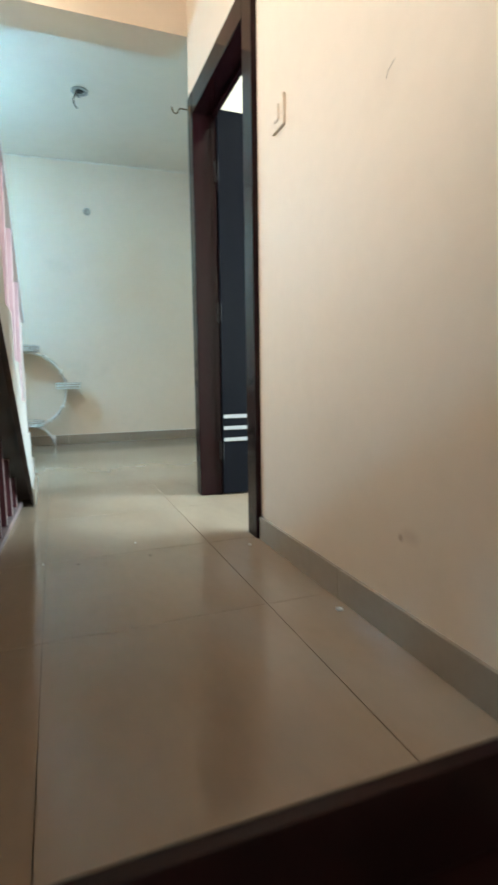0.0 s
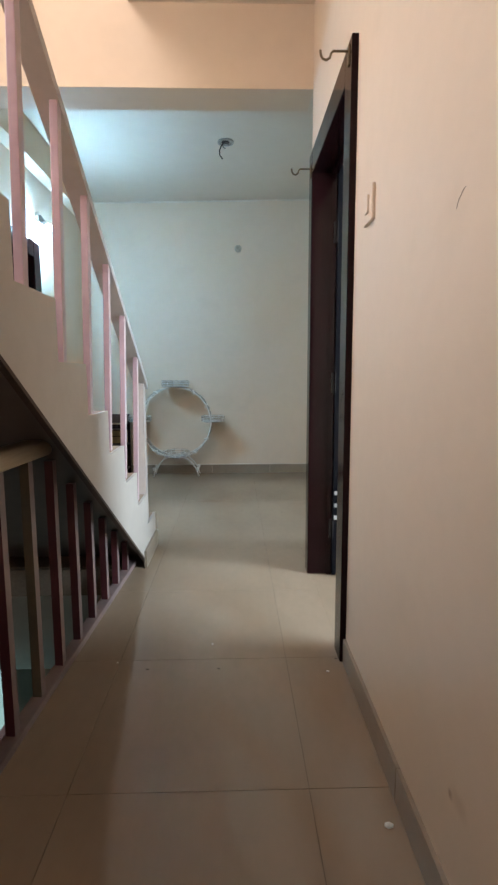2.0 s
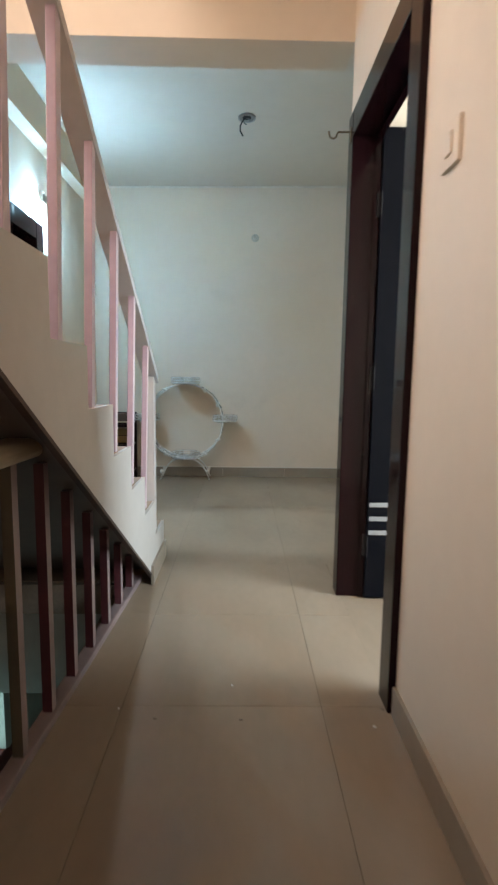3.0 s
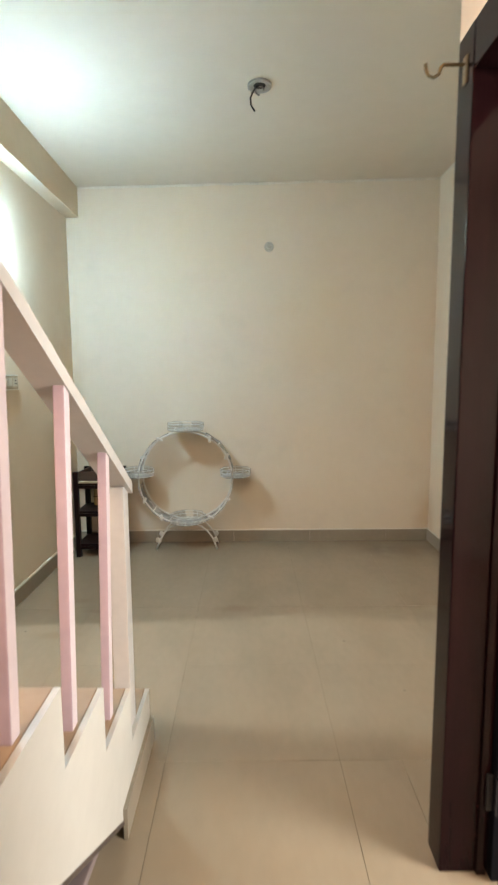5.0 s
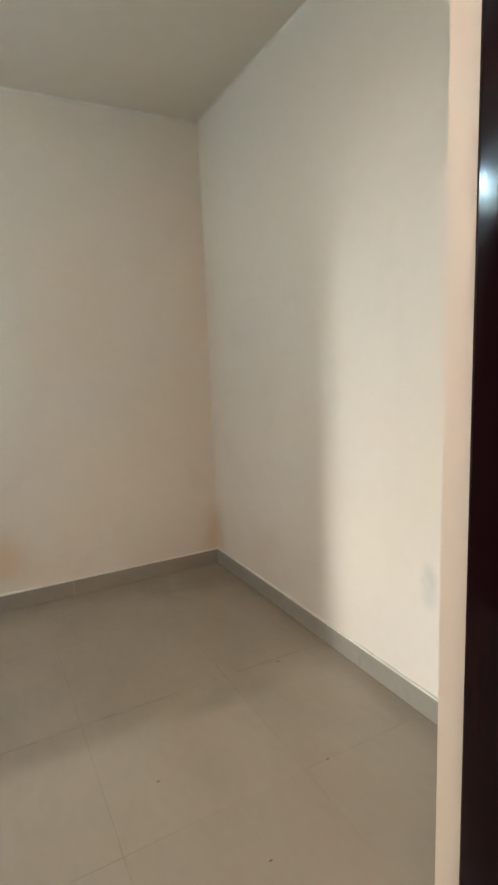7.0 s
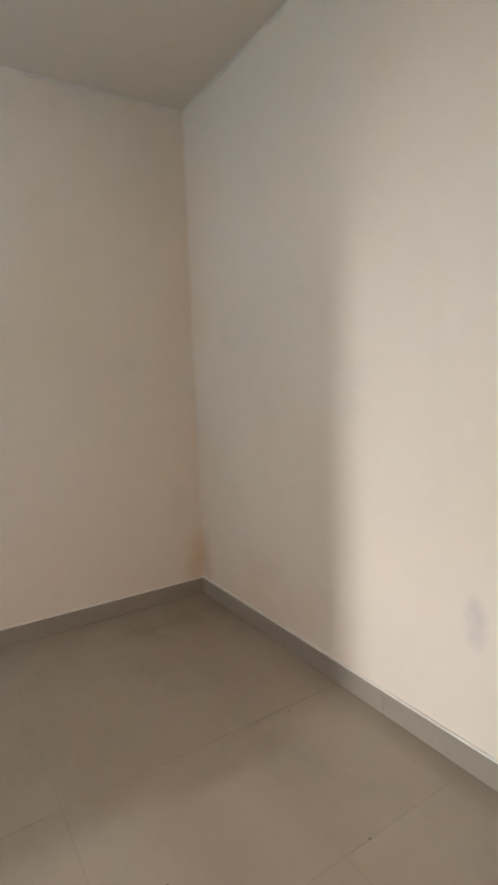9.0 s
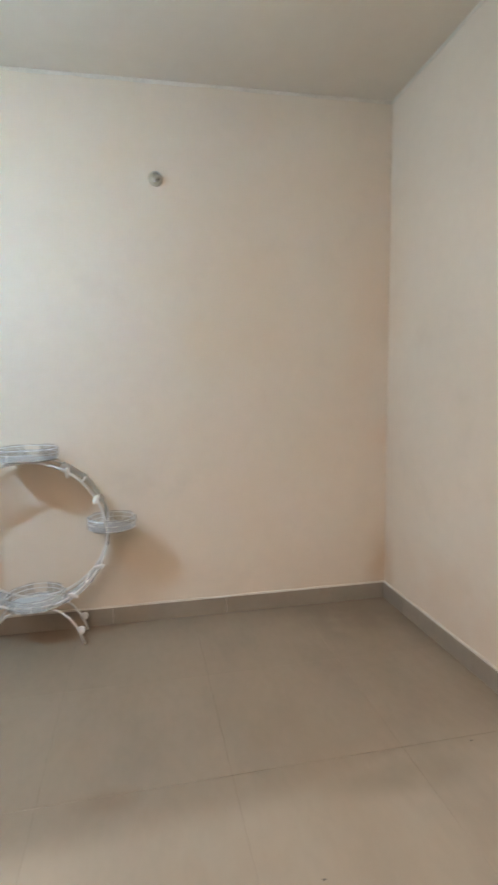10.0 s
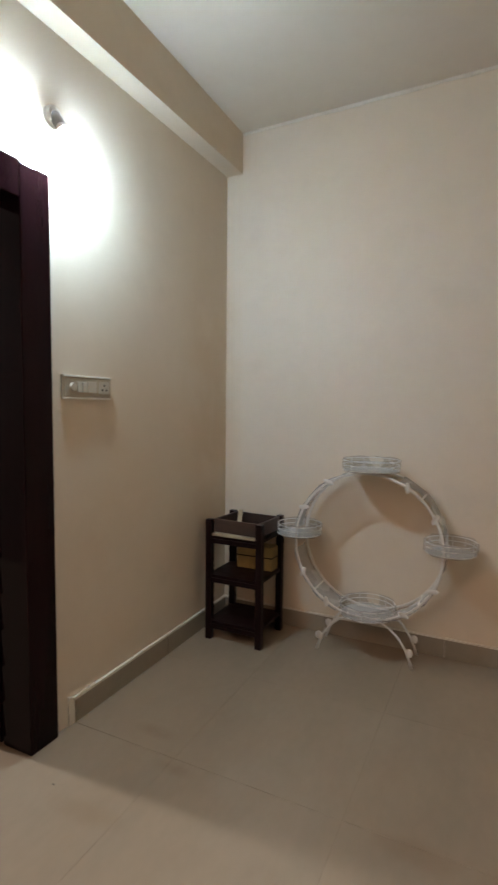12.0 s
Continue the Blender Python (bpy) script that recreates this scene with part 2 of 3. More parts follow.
def lathe(profile, place, axis="Z", sides=24):
    """A turned shape from (radius, height) pairs."""
    bm = bmesh.new()
    rows = []
    for r, h in profile:
        rows.append([bm.verts.new((max(r, 1e-4) * math.cos(2 * math.pi * k / sides), max(r, 1e-4) * math.sin(2 * math.pi * k / sides), h))
                     for k in range(sides)])
    for a, b in zip(rows, rows[1:]):
        for k in range(sides):
            bm.faces.new((a[k], a[(k + 1) % sides], b[(k + 1) % sides], b[k]))
    bm.faces.new(rows[0])
    bm.faces.new(rows[-1])
    turn = {"Z": Matrix(), "Y": Matrix.Rotation(radians(90), 4, "X"), "X": Matrix.Rotation(radians(90), 4, "Y")}[axis]
    bmesh.ops.transform(bm, matrix=Matrix.Translation(place) @ turn, verts=bm.verts[:])
    return bm


def extruded(outline, axis_x0, axis_x1):
    """A (y, z) outline pushed along x."""
    bm = bmesh.new()
    a = [bm.verts.new((axis_x0, y, z)) for y, z in outline]
    b = [bm.verts.new((axis_x1, y, z)) for y, z in outline]
    n = len(outline)
    bm.faces.new(a)
    bm.faces.new(b[::-1])
    for i in range(n):
        bm.faces.new((a[i], b[i], b[(i + 1) % n], a[(i + 1) % n]))
    return bm


# ---- the large structure ----
X_W, X_E, Y_N, Y_S, H = -1.90, 0.937, 3.712, -3.2, 2.813
Y_END = 0.987          # where the corridor's side wall ends
Y_EDGE = -1.245        # where the corridor floor drops to the landing
X_WELL = -1.045       # edge of the stairwell
Z_LAND = -0.36

setting("wall_corridor", boxes((0, 0.12, Y_S, 0, -0.6, 2.93), (0, 0.12, 0, 0.935, 2.10, 2.93), (0, 0.12, 0.935, Y_END, -0.1, 2.93)),
        PAINT, "smooth peach-cream painted plaster wall beside the corridor", "wall")
corridor_wall = bpy.data.objects["wall_corridor"]
part("scratch", tube([(0.0005, -0.803, 1.330), (0.0, -0.812, 1.343), (0.0, -0.830, 1.354), (0.0005, -0.838, 1.356)], 0.0011, sides=6), SKIRT, corridor_wall, "dark curved scratch in the paint")
setting("wall_recess", block(0.12, X_E, 0.90, Y_END, -0.1, 2.93), PAINT, "cream painted return wall of the room", "wall")
setting("wall_east", block(X_E, 1.06, 0.90, Y_N + 0.12, -0.1, 2.93), PAINT, "cream painted wall lit by daylight", "wall")
setting("wall_north", block(X_W - 0.12, X_E, Y_N, Y_N + 0.12, -0.1, 2.93), PAINT, "plain cream painted end wall", "wall")
# The opening at y -1.3 to 0.1 is unseen, added for the stair fill.
setting("wall_west", boxes((X_W - 0.12, X_W, Y_S, -1.3, -3.0, 2.93), (X_W - 0.12, X_W, 0.1, 1.40, -0.72, 2.93), (X_W - 0.12, X_W, 0.1, 0.90, -3.0, -0.72),
                           (X_W - 0.12, X_W, 0.90, 1.40, -3.0, -1.45), (X_W - 0.12, X_W, -1.3, 0.1, -3.0, 2.0),
                           (X_W - 0.12, X_W, -1.3, 0.1, 2.76, 2.93), (X_W - 0.12, X_W, 2.386, Y_N, -0.1, 2.93),
                           (X_W - 0.12, X_W, 1.40, 2.386, 2.03, 2.93), (X_W - 0.12, X_W, Y_S, -2.1, 2.93, 5.3), (X_W - 0.12, X_W, -0.5, 1.1, 2.93, 5.3),
                           (X_W - 0.12, X_W, -2.1, -0.5, 2.93, 3.4), (X_W - 0.12, X_W, -2.1, -0.5, 4.6, 5.3)),
        PAINT, "cream painted wall behind the staircase", "wall")
# The opening at the landing is added to let the south fill in.
setting("wall_south", boxes((X_W - 0.12, -0.95, Y_S - 0.12, Y_S, -3.0, 5.3), (-0.1, 0.12, Y_S - 0.12, Y_S, -3.0, 5.3), (-0.95, -0.1, Y_S - 0.12, Y_S, 1.68, 5.3),
                            (-0.95, -0.1, Y_S - 0.12, Y_S, -3.0, Z_LAND)),
        PAINT, "cream painted wall with an added opening at the landing", "wall")
setting("wall_stair_upper", block(-0.90, -0.80, Y_S, 0.98, H + 0.12, 5.3), PAINT, "cream painted upper stairwell wall", "wall")
setting("wall_stair_north", block(X_W, -0.80, 0.98, 1.1, H + 0.12, 5.3), PAINT, "cream painted upper stairwell end", "wall")
setting("ceiling_stairwell", block(X_W - 0.12, -0.80, Y_S - 0.12, 1.1, 5.3, 5.4), CEILING, "white ceiling over the stairs", "ceiling")
slab = block(X_W, X_E, 0.98, Y_N, H, H + 0.12)
for v in slab.verts:
    if v.co.x < -1 and v.co.y > 3 and v.co.z < H + 0.01:
        v.co.z -= 0.055          # the slab sags to the corner
setting("ceiling_room", slab, CEILING, "off-white painted room ceiling", "ceiling")
setting("ceiling_corridor", block(-0.893, 0, Y_S, 0.98, H, H + 0.12), CEILING, "off-white painted corridor ceiling", "ceiling")
setting("beam_cross", block(X_W, 0, 0.98, 1.195, 2.433, H), PAINT, "cream painted beam across the corridor end", "beam")
setting("beam_west", block(X_W, -1.803, 1.195, Y_N, 2.54, H), PAINT, "cream painted ceiling beam along the wall", "beam")

# side room behind the open door
setting("wall_side_room", boxes((2.3, 2.42, -1.6, -0.95, -0.1, 2.9), (2.3, 2.42, 0.25, 0.9, -0.1, 2.9), (2.3, 2.42, -0.95, 0.25, -0.1, 0.9),
                                (2.3, 2.42, -0.95, 0.25, 2.1, 2.9), (0.12, 2.42, -1.72, -1.6, -0.1, 2.9), (1.06, 2.42, 0.9, 1.02, -0.1, 2.9)),
        CEILING, "white painted walls of a bright side room", "wall")
setting("ceiling_side_room", block(0.12, 2.3, -1.6, 0.9, 2.6, 2.72), CEILING, "white side room ceiling", "ceiling")
setting("floor_side_room", block(0.0, 2.3, -1.6, 0.9, -0.12, -0.002), TILE, "polished beige side room floor", "floor")

# unseen enclosure added behind the other open door, narrowing its daylight to a strip
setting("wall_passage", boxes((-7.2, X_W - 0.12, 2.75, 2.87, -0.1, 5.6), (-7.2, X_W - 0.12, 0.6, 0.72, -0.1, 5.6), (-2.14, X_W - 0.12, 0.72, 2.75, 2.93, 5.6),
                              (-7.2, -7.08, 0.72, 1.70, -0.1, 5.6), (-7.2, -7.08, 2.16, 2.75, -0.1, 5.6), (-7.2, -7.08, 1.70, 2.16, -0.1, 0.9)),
        DARK_PLASTER, "unseen dark walls added to narrow the daylight outside the door", "wall")
setting("ceiling_passage", block(-7.2, X_W - 0.12, 0.6, 2.87, 5.6, 5.7), DARK_PLASTER, "unseen slab closing the added enclosure", "ceiling")
setting("floor_passage", block(-7.2, X_W, 0.72, 2.75, -0.12, -0.002), TILE, "polished beige floor outside the door", "floor")

# floor bed and stairwell
setting("floor", boxes((X_WELL, 0, Y_EDGE, Y_END, -0.15, -0.004), (X_W, X_WELL, 0.955, Y_END, -0.15, -0.004),
                       (X_W, X_E, Y_END, Y_N, -0.15, -0.004)),
        GROUT, "polished beige tiled floor with thin dark joints", "floor")
setting("floor_landing", block(X_W, 0, Y_S, -1.60, Z_LAND - 0.15, Z_LAND), MAROON_STONE, "dark maroon stone landing", "landing")
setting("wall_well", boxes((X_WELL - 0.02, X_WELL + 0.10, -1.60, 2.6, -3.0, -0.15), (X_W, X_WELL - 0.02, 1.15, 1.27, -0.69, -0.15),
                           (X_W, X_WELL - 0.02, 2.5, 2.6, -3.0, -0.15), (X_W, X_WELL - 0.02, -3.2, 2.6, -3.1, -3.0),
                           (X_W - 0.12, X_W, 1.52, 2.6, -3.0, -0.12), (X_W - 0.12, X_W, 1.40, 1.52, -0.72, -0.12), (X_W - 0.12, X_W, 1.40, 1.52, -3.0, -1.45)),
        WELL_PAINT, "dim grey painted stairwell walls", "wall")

# steps from the landing to the corridor
entry = thing("entry_steps", (-0.48, -1.4, Z_LAND), "dark maroon stone steps up to the corridor", "steps", kind="structure")
part("step", block(X_WELL, 0, -1.56, -1.24, Z_LAND, -0.19, 0.006), MAROON_STONE, entry)
part("step", block(X_WELL, 0, -1.275, -1.246, -0.19, -0.001, 0.004), MAROON_STONE, entry)

# ---- upper staircase ----
RUN, RISE, STEPS = 0.272, 0.1745, 14


def nose(k):
    return 1.365 - RUN * (k - 1)


def tread_z(k):
    return 0.205 + RISE * (k - 1)


SLOPE, LIP = 0.645, 0.09


def soffit(y):
    return 0.155 + SLOPE * (0.79 - y)


outline = [(nose(1) - 0.012, 0.0)]
for k in range(1, STEPS + 1):
    outline += [(nose(k) - 0.012, tread_z(k) - 0.022), (nose(k + 1) - 0.012, tread_z(k) - 0.022)]
y_top = nose(STEPS + 1) - 0.012
y_foot = 0.79 + 0.155 / SLOPE
outline += [(y_top, soffit(y_top) + LIP), (y_foot + LIP / SLOPE, 0.0)]
stairs = thing("staircase", (-1.36, 1.2, 0), "white painted concrete stair flight with tan stone treads", "staircase", kind="structure")
part("flight", extruded(outline, X_W + 0.002, -0.907), STEP_WHITE, stairs)
# Thin dark sheet; the shade under the flight is put into its colour.
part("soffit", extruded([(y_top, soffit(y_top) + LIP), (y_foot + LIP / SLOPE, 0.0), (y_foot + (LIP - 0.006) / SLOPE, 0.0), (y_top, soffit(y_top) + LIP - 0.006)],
                        X_W + 0.003, -0.908), DARK_PLASTER, stairs, "plaster underside with its shade put into the colour")
side = [(nose(1), 0.0)]
for k in range(1, STEPS + 1):
    side += [(nose(k), tread_z(k)), (nose(k + 1), tread_z(k))]
side += [(y_top, soffit(y_top)), (y_foot, 0.0)]
part("side", extruded(side, -0.907, -0.893), STEP_WHITE, stairs, "white painted stepped stair side")
for k in range(1, STEPS + 1):
    part("tread", block(X_W + 0.004, -0.908, nose(k + 1) - 0.012, nose(k) + 0.004, tread_z(k) - 0.022, tread_z(k) - 0.001, 0.004), TREAD, stairs)
# Narrow dark brown band wrapped round the side's lower edge.
part("lower_edge", extruded([(y_top, soffit(y_top) - 0.003), (y_foot - 0.003 / SLOPE, 0.0), (y_foot + 0.010 / SLOPE, 0.0), (y_top, soffit(y_top) + 0.010)], -0.9085, -0.8905),
     EDGE_BROWN, stairs, "dark brown strip along the lower edge")
part("plinth", boxes((-0.893, -0.881, 0.955, 1.37, 0.0, 0.095), (-1.88, -0.893, 1.353, 1.366, 0.0, 0.095)), SKIRT, stairs, "grey-brown tile strip at the stair foot")


def pale_east_sides(bm, first, second):
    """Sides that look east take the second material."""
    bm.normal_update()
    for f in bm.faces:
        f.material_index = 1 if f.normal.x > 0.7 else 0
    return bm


def rail_under(y):
    return 1.147 + 0.626 * (0.92 - y)


rail = thing("stair_railing", (-0.91, 1.19, tread_z(2)), "pink and off-white square-post railing up the stairs", "railing")
Y_TOP = -2.2
part("handrail", extruded([(1.215, rail_under(1.215)), (1.215, rail_under(1.215) + 0.036), (Y_TOP, rail_under(Y_TOP) + 0.036), (Y_TOP, rail_under(Y_TOP))],
                          -0.962, -0.893), RAIL_WHITE, rail, "off-white painted flat handrail")
part("newel", bevelled(boxes((-0.958, -0.907, 1.150, 1.213, tread_z(1) - 0.002, rail_under(1.18) + 0.01)), 0.003), RAIL_WHITE, rail, "off-white newel post")
for k in range(2, STEPS - 1):
    y = nose(k + 1) + (0.14 if k == 2 else 0.128)
    z0, z1 = tread_z(k) - 0.002, rail_under(y) + 0.012
    bm = bevelled(boxes((-0.939, -0.915, y - 0.016, y + 0.016, z0, z1)), 0.003)
    for v in bm.verts:
        v.co.x += 0.018 * (v.co.z - z0) / (z1 - z0)      # leans out to the rail
    part("baluster", pale_east_sides(bm, 0, 1), [PINK, PALE_PINK], rail, "pink painted square baluster")

# ---- lower flight and railing ----
lower = thing("lower_staircase", (-1.4, -1.6, Z_LAND), "stone stair flight going down, shade put into its colour", "staircase", kind="structure")
low = [(-1.60, Z_LAND)]
for k in range(1, 12):
    low += [(-1.60 + RUN * (k - 1), Z_LAND - RISE * k), (-1.60 + RUN * k, Z_LAND - RISE * k)]
low += [(-1.60 + RUN * 11, Z_LAND - RISE * 12.4), (-1.60, Z_LAND - RISE * 1.6)]
part("flight", extruded(low, X_W + 0.002, X_WELL - 0.022), DARK_PLASTER, lower)


guard = thing("stairwell_railing", (-1.0, -0.2, 0), "maroon square-post railing along the stairwell edge", "railing")
LEAN = Matrix.Translation((-0.957, 0.9, 0)) @ Matrix.Rotation(radians(-2.6), 4, "Z")


def guard_box(*size):
    bm = bmesh.new()
    add_box(bm, *size, turn=LEAN)
    return bm


part("bottom_rail", bevelled(guard_box(-0.042, 0.004, -2.14, 0.11, 0.0, 0.028), 0.004), LOW_PALE, guard, "pale painted bottom rail")
for i in range(1, 13):
    y = 0.155 - 0.180 * i
    top = min(soffit(0.9 + y + 0.016) + LIP - 0.004, 0.80)
    if top > 0.05:
        # East faces take a paler colour standing for the light on them.
        mats, words = ([OLIVE_POST, LOW_PALE], "dull olive painted post") if i == 7 else ([MAROON, LOW_PALE], "maroon painted post, lit east side put into its colour")
        part("post", pale_east_sides(guard_box(-0.035, -0.007, y - 0.015, y + 0.015, 0.026, top), 0, 1), mats, guard, words)
part("handrail", bevelled(guard_box(-0.062, 0.018, -2.14, -0.985, 0.787, 0.84), 0.02, 3), OLIVE, guard, "pale olive rounded handrail", True)

cloth = bmesh.new()
bmesh.ops.create_cube(cloth, size=1.0, matrix=Matrix.Translation((-1.935, 1.48, -1.37)) @ Matrix.Diagonal((0.07, 0.28, 0.16, 1)))
bmesh.ops.subdivide_edges(cloth, edges=cloth.edges[:], cuts=4, use_grid_fill=True)
for v in cloth.verts:
    v.co.x += 0.01 * noise.noise(v.co * 9)
    v.co.z += 0.025 * noise.noise(v.co * 7 + Vector((3, 1, 2))) if v.co.z > -1.42 else 0
tagged(link("cloth_bundle", cloth, RED, True), "dull red cloth bundle on the lower window sill", "cloth")

# ---- skirtings ----
def skirting(name, sizes):
    ob = thing(name, (sizes[0][0], sizes[0][2], 0), "grey-brown skirting tile strip along the wall", "skirting", kind="structure")
    for s in sizes:
        part("tile", block(*s, 0.0025), SKIRT, ob)


def run_y(x0, x1, y0, y1, step=0.62):
    out, y = [], y0
    while y < y1 - 0.01:
        e = min(y + step, y1)
        out.append((x0, x1, y + 0.0008, e - 0.0008, 0.0, 0.092))
        y = e
    return out


def run_x(y0, y1, x0, x1, step=0.62):
    return [(a, b, y0, y1, c, d) for _, _, a, b, c, d in run_y(0, 0, x0, x1, step)]


skirting("baseboard_corridor", run_y(-0.012, 0, Y_EDGE, 0.0))
skirting("baseboard_east", run_y(X_E - 0.012, X_E, Y_END, Y_N))
skirting("baseboard_north", run_x(Y_N - 0.012, Y_N, X_W + 0.012, X_E - 0.012))
skirting("baseboard_west", run_y(X_W, X_W + 0.012, 2.483, Y_N))



def ridge(name, start, end, out, low, high, deep, wobble, label):
    """A hand-brushed strip on a wall, with an uneven edge on one side; low and high are (start, end) heights."""
    a, b = Vector(start), Vector(end)
    n = max(int((b - a).length / 0.05), 2)
    push = Vector(out) * deep
    bm, rows = bmesh.new(), []
    for i in range(n + 1):
        f = i / n
        p = a.lerp(b, f)
        w = wobble * noise.noise(p * 9 + Vector((7, 1, 4))) + wobble * 0.5 * noise.noise(p * 31)
        z0, z1 = low[0] + (low[1] - low[0]) * f, high[0] + (high[1] - high[0]) * f
        if wobble < 0:
            z0 += w
        else:
            z1 += w
        rows.append([bm.verts.new(p + d + Vector((0, 0, z))) for d, z in ((Vector(), z0), (push, z0), (push, z1), (Vector(), z1))])
    for p, q in zip(rows, rows[1:]):
        for k in range(4):
            bm.faces.new((p[k], p[(k + 1) % 4], q[(k + 1) % 4], q[k]))
    bm.faces.new(rows[0])
    bm.faces.new(rows[-1])
    setting(name, bm, RIDGE_PAINT, label, "trim")


TOP_WORDS, FOOT_WORDS = "pale uneven ceiling paint lapping onto the wall", "pale rough plaster ridge above the skirting"
ridge("trim_ceiling_north", (X_W + 0.1, Y_N, 0), (X_E - 0.004, Y_N, 0), (0, -1, 0), (H - 0.071, H - 0.017), (H - 0.035, H + 0.01), 0.003, -0.006, TOP_WORDS)
ridge("trim_ceiling_east", (X_E, Y_END, 0), (X_E, Y_N, 0), (-1, 0, 0), (H - 0.014, H - 0.014), (H + 0.01, H + 0.01), 0.003, -0.006, TOP_WORDS)
ridge("trim_skirting_north", (X_W, Y_N, 0), (X_E, Y_N, 0), (0, -1, 0), (0.091, 0.091), (0.100, 0.100), 0.010, 0.004, FOOT_WORDS)
ridge("trim_skirting_east", (X_E, Y_END, 0), (X_E, Y_N, 0), (-1, 0, 0), (0.091, 0.091), (0.100, 0.100), 0.010, 0.004, FOOT_WORDS)
ridge("trim_skirting_west", (X_W, 2.475, 0), (X_W, Y_N, 0), (1, 0, 0), (0.091, 0.091), (0.103, 0.103), 0.011, 0.004, FOOT_WORDS)
ridge("trim_patch", (X_W, 2.452, 0), (X_W, 2.482, 0), (1, 0, 0), (0.0, 0.0), (0.115, 0.105), 0.008, 0.004, "pale plaster patch at the skirting's end")

# ---- doors ----
door = thing("door_1", (0.05, 0.5, 0), "open black door with three silver stripes in a dark wooden frame", "door", kind="structure")
part("frame_post", bevelled(boxes((-0.022, 0.10, 0.0, 0.10, 0, 2.10)), 0.004), DARKWOOD, door)
part("frame_post", bevelled(boxes((-0.022, 0.10, 0.847, 0.935, 0, 2.10)), 0.004), DARKWOOD, door)
part("frame_head", bevelled(boxes((-0.021, 0.10, 0.10, 0.847, 1.995, 2.10)), 0.004), DARKWOOD, door)
part("frame_stop", boxes((0.074, 0.0995, 0.837, 0.848, 0, 1.995), (0.074, 0.0995, 0.099, 0.110, 0, 1.995), (0.074, 0.0995, 0.110, 0.837, 1.984, 1.996)), DARKWOOD, door)
leaf = part("leaf", bevelled(boxes((0.101, 0.84, 0.813, 0.846, 0.008, 2.02)), 0.002), LEAF_NAVY, door, "black laminate door leaf standing open")
for z in (0.312, 0.376, 0.440):
    part("stripe", block(0.106, 0.79, 0.8095, 0.8135, z - 0.010, z + 0.010, 0.001), SILVER, leaf, "silver inlay stripe")
for z in (0.25, 1.0, 1.72):
    hinge = bmesh.new()
    add_box(hinge, 0.086, 0.1005, 0.826, 0.834, z - 0.05, z + 0.05)
    for k in range(5):
        add_box(hinge, 0.0995, 0.1045, 0.805, 0.812, z - 0.048 + 0.0196 * k, z - 0.031 + 0.0196 * k)
    part("hinge", hinge, DARK_STEEL, leaf, "steel butt hinge")

door2 = thing("door_2", (-1.9, 1.9, 0), "open dark panelled door in a dark wooden frame", "door", kind="structure")
part("frame_post", bevelled(boxes((X_W - 0.125, X_W + 0.02, 2.262, 2.386, 0, 2.03)), 0.005), DARKWOOD, door2)
part("frame_post", bevelled(boxes((X_W - 0.125, X_W + 0.02, 1.40, 1.53, 0, 2.035)), 0.005), DARKWOOD, door2)
part("frame_head", bevelled(boxes((X_W - 0.125, X_W + 0.019, 1.53, 2.264, 1.915, 2.035)), 0.005), DARKWOOD, door2)
leaf2 = part("leaf", boxes((-2.80, X_W - 0.13, 2.258, 2.283, 0.01, 1.91)), DARKWOOD, door2, "dark ribbed door leaf standing open")
for i in range(14):
    z = 0.02 + i * 0.1345
    slat = boxes((-2.79, X_W - 0.135, 2.238, 2.2575, z, z + 0.126))
    for v in slat.verts:
        if v.co.z > z + 0.06 and v.co.y < 2.25:
            v.co.y += 0.012          # each slat leans back to its top
    part("rib", bevelled(slat, 0.004), RIB_WOOD, leaf2)

# ---- the lit bulb on the wall ----
lamp = thing("wall_bulb", (X_W, 2.42, 2.245), "glowing cool-white bulb in a dark wall holder", "wall lamp")
part("holder_plate", lathe([(0.0, 0.0), (0.036, 0.0), (0.036, 0.012), (0.030, 0.02), (0.0, 0.02)], (X_W, 2.42, 2.245), "X"), PLASTIC, lamp)
A = Vector((X_W + 0.015, 2.42, 2.245))
D = Vector((0.62, -0.12, -0.78)).normalized()
part("holder", tube([A, A + D * 0.03, A + D * 0.06], 0.02, sides=12), GREY_PLASTIC, lamp, "dark bulb holder", True)
TO_D = Matrix.Translation(A + D * 0.055) @ D.to_track_quat("Z", "Y").to_matrix().to_4x4()
neck = lathe([(0.0, 0.0), (0.015, 0.0), (0.017, 0.012), (0.0275, 0.043), (0.0285, 0.0465), (0.0, 0.0465)], (0, 0, 0), "Z", 20)
bmesh.ops.transform(neck, matrix=TO_D, verts=neck.verts[:])
part("bulb_body", neck, PLASTIC, lamp, "white plastic bulb body", True)
dome = lathe([(0.0295 * math.cos(a), 0.0522 + 0.0295 * math.sin(a)) for a in (radians(-10 + 100 * i / 10) for i in range(11))], (0, 0, 0), "Z", 20)
bmesh.ops.transform(dome, matrix=TO_D, verts=dome.verts[:])
part("bulb_dome", dome, glow, lamp, "glowing white bulb dome", True)

# ---- switchboard ----
board = thing("switchboard", (X_W, 2.57, 1.31), "ivory plastic switchboard with switches and a socket", "switchboard")
part("back_box", bevelled(boxes((X_W, X_W + 0.010, 2.44, 2.7, 1.262, 1.352)), 0.003), BOX_BROWN, board, "aged khaki back box")
part("face_plate", bevelled(boxes((X_W + 0.009, X_W + 0.014, 2.447, 2.693, 1.274, 1.341)), 0.002), BOX_BROWN, board)
for z in (1.266, 1.349):
    part("edge_strip", bevelled(boxes((X_W + 0.009, X_W + 0.015, 2.442, 2.698, z - 0.004, z + 0.003)), 0.0015), PLASTIC, board, "pale ivory edge strip")
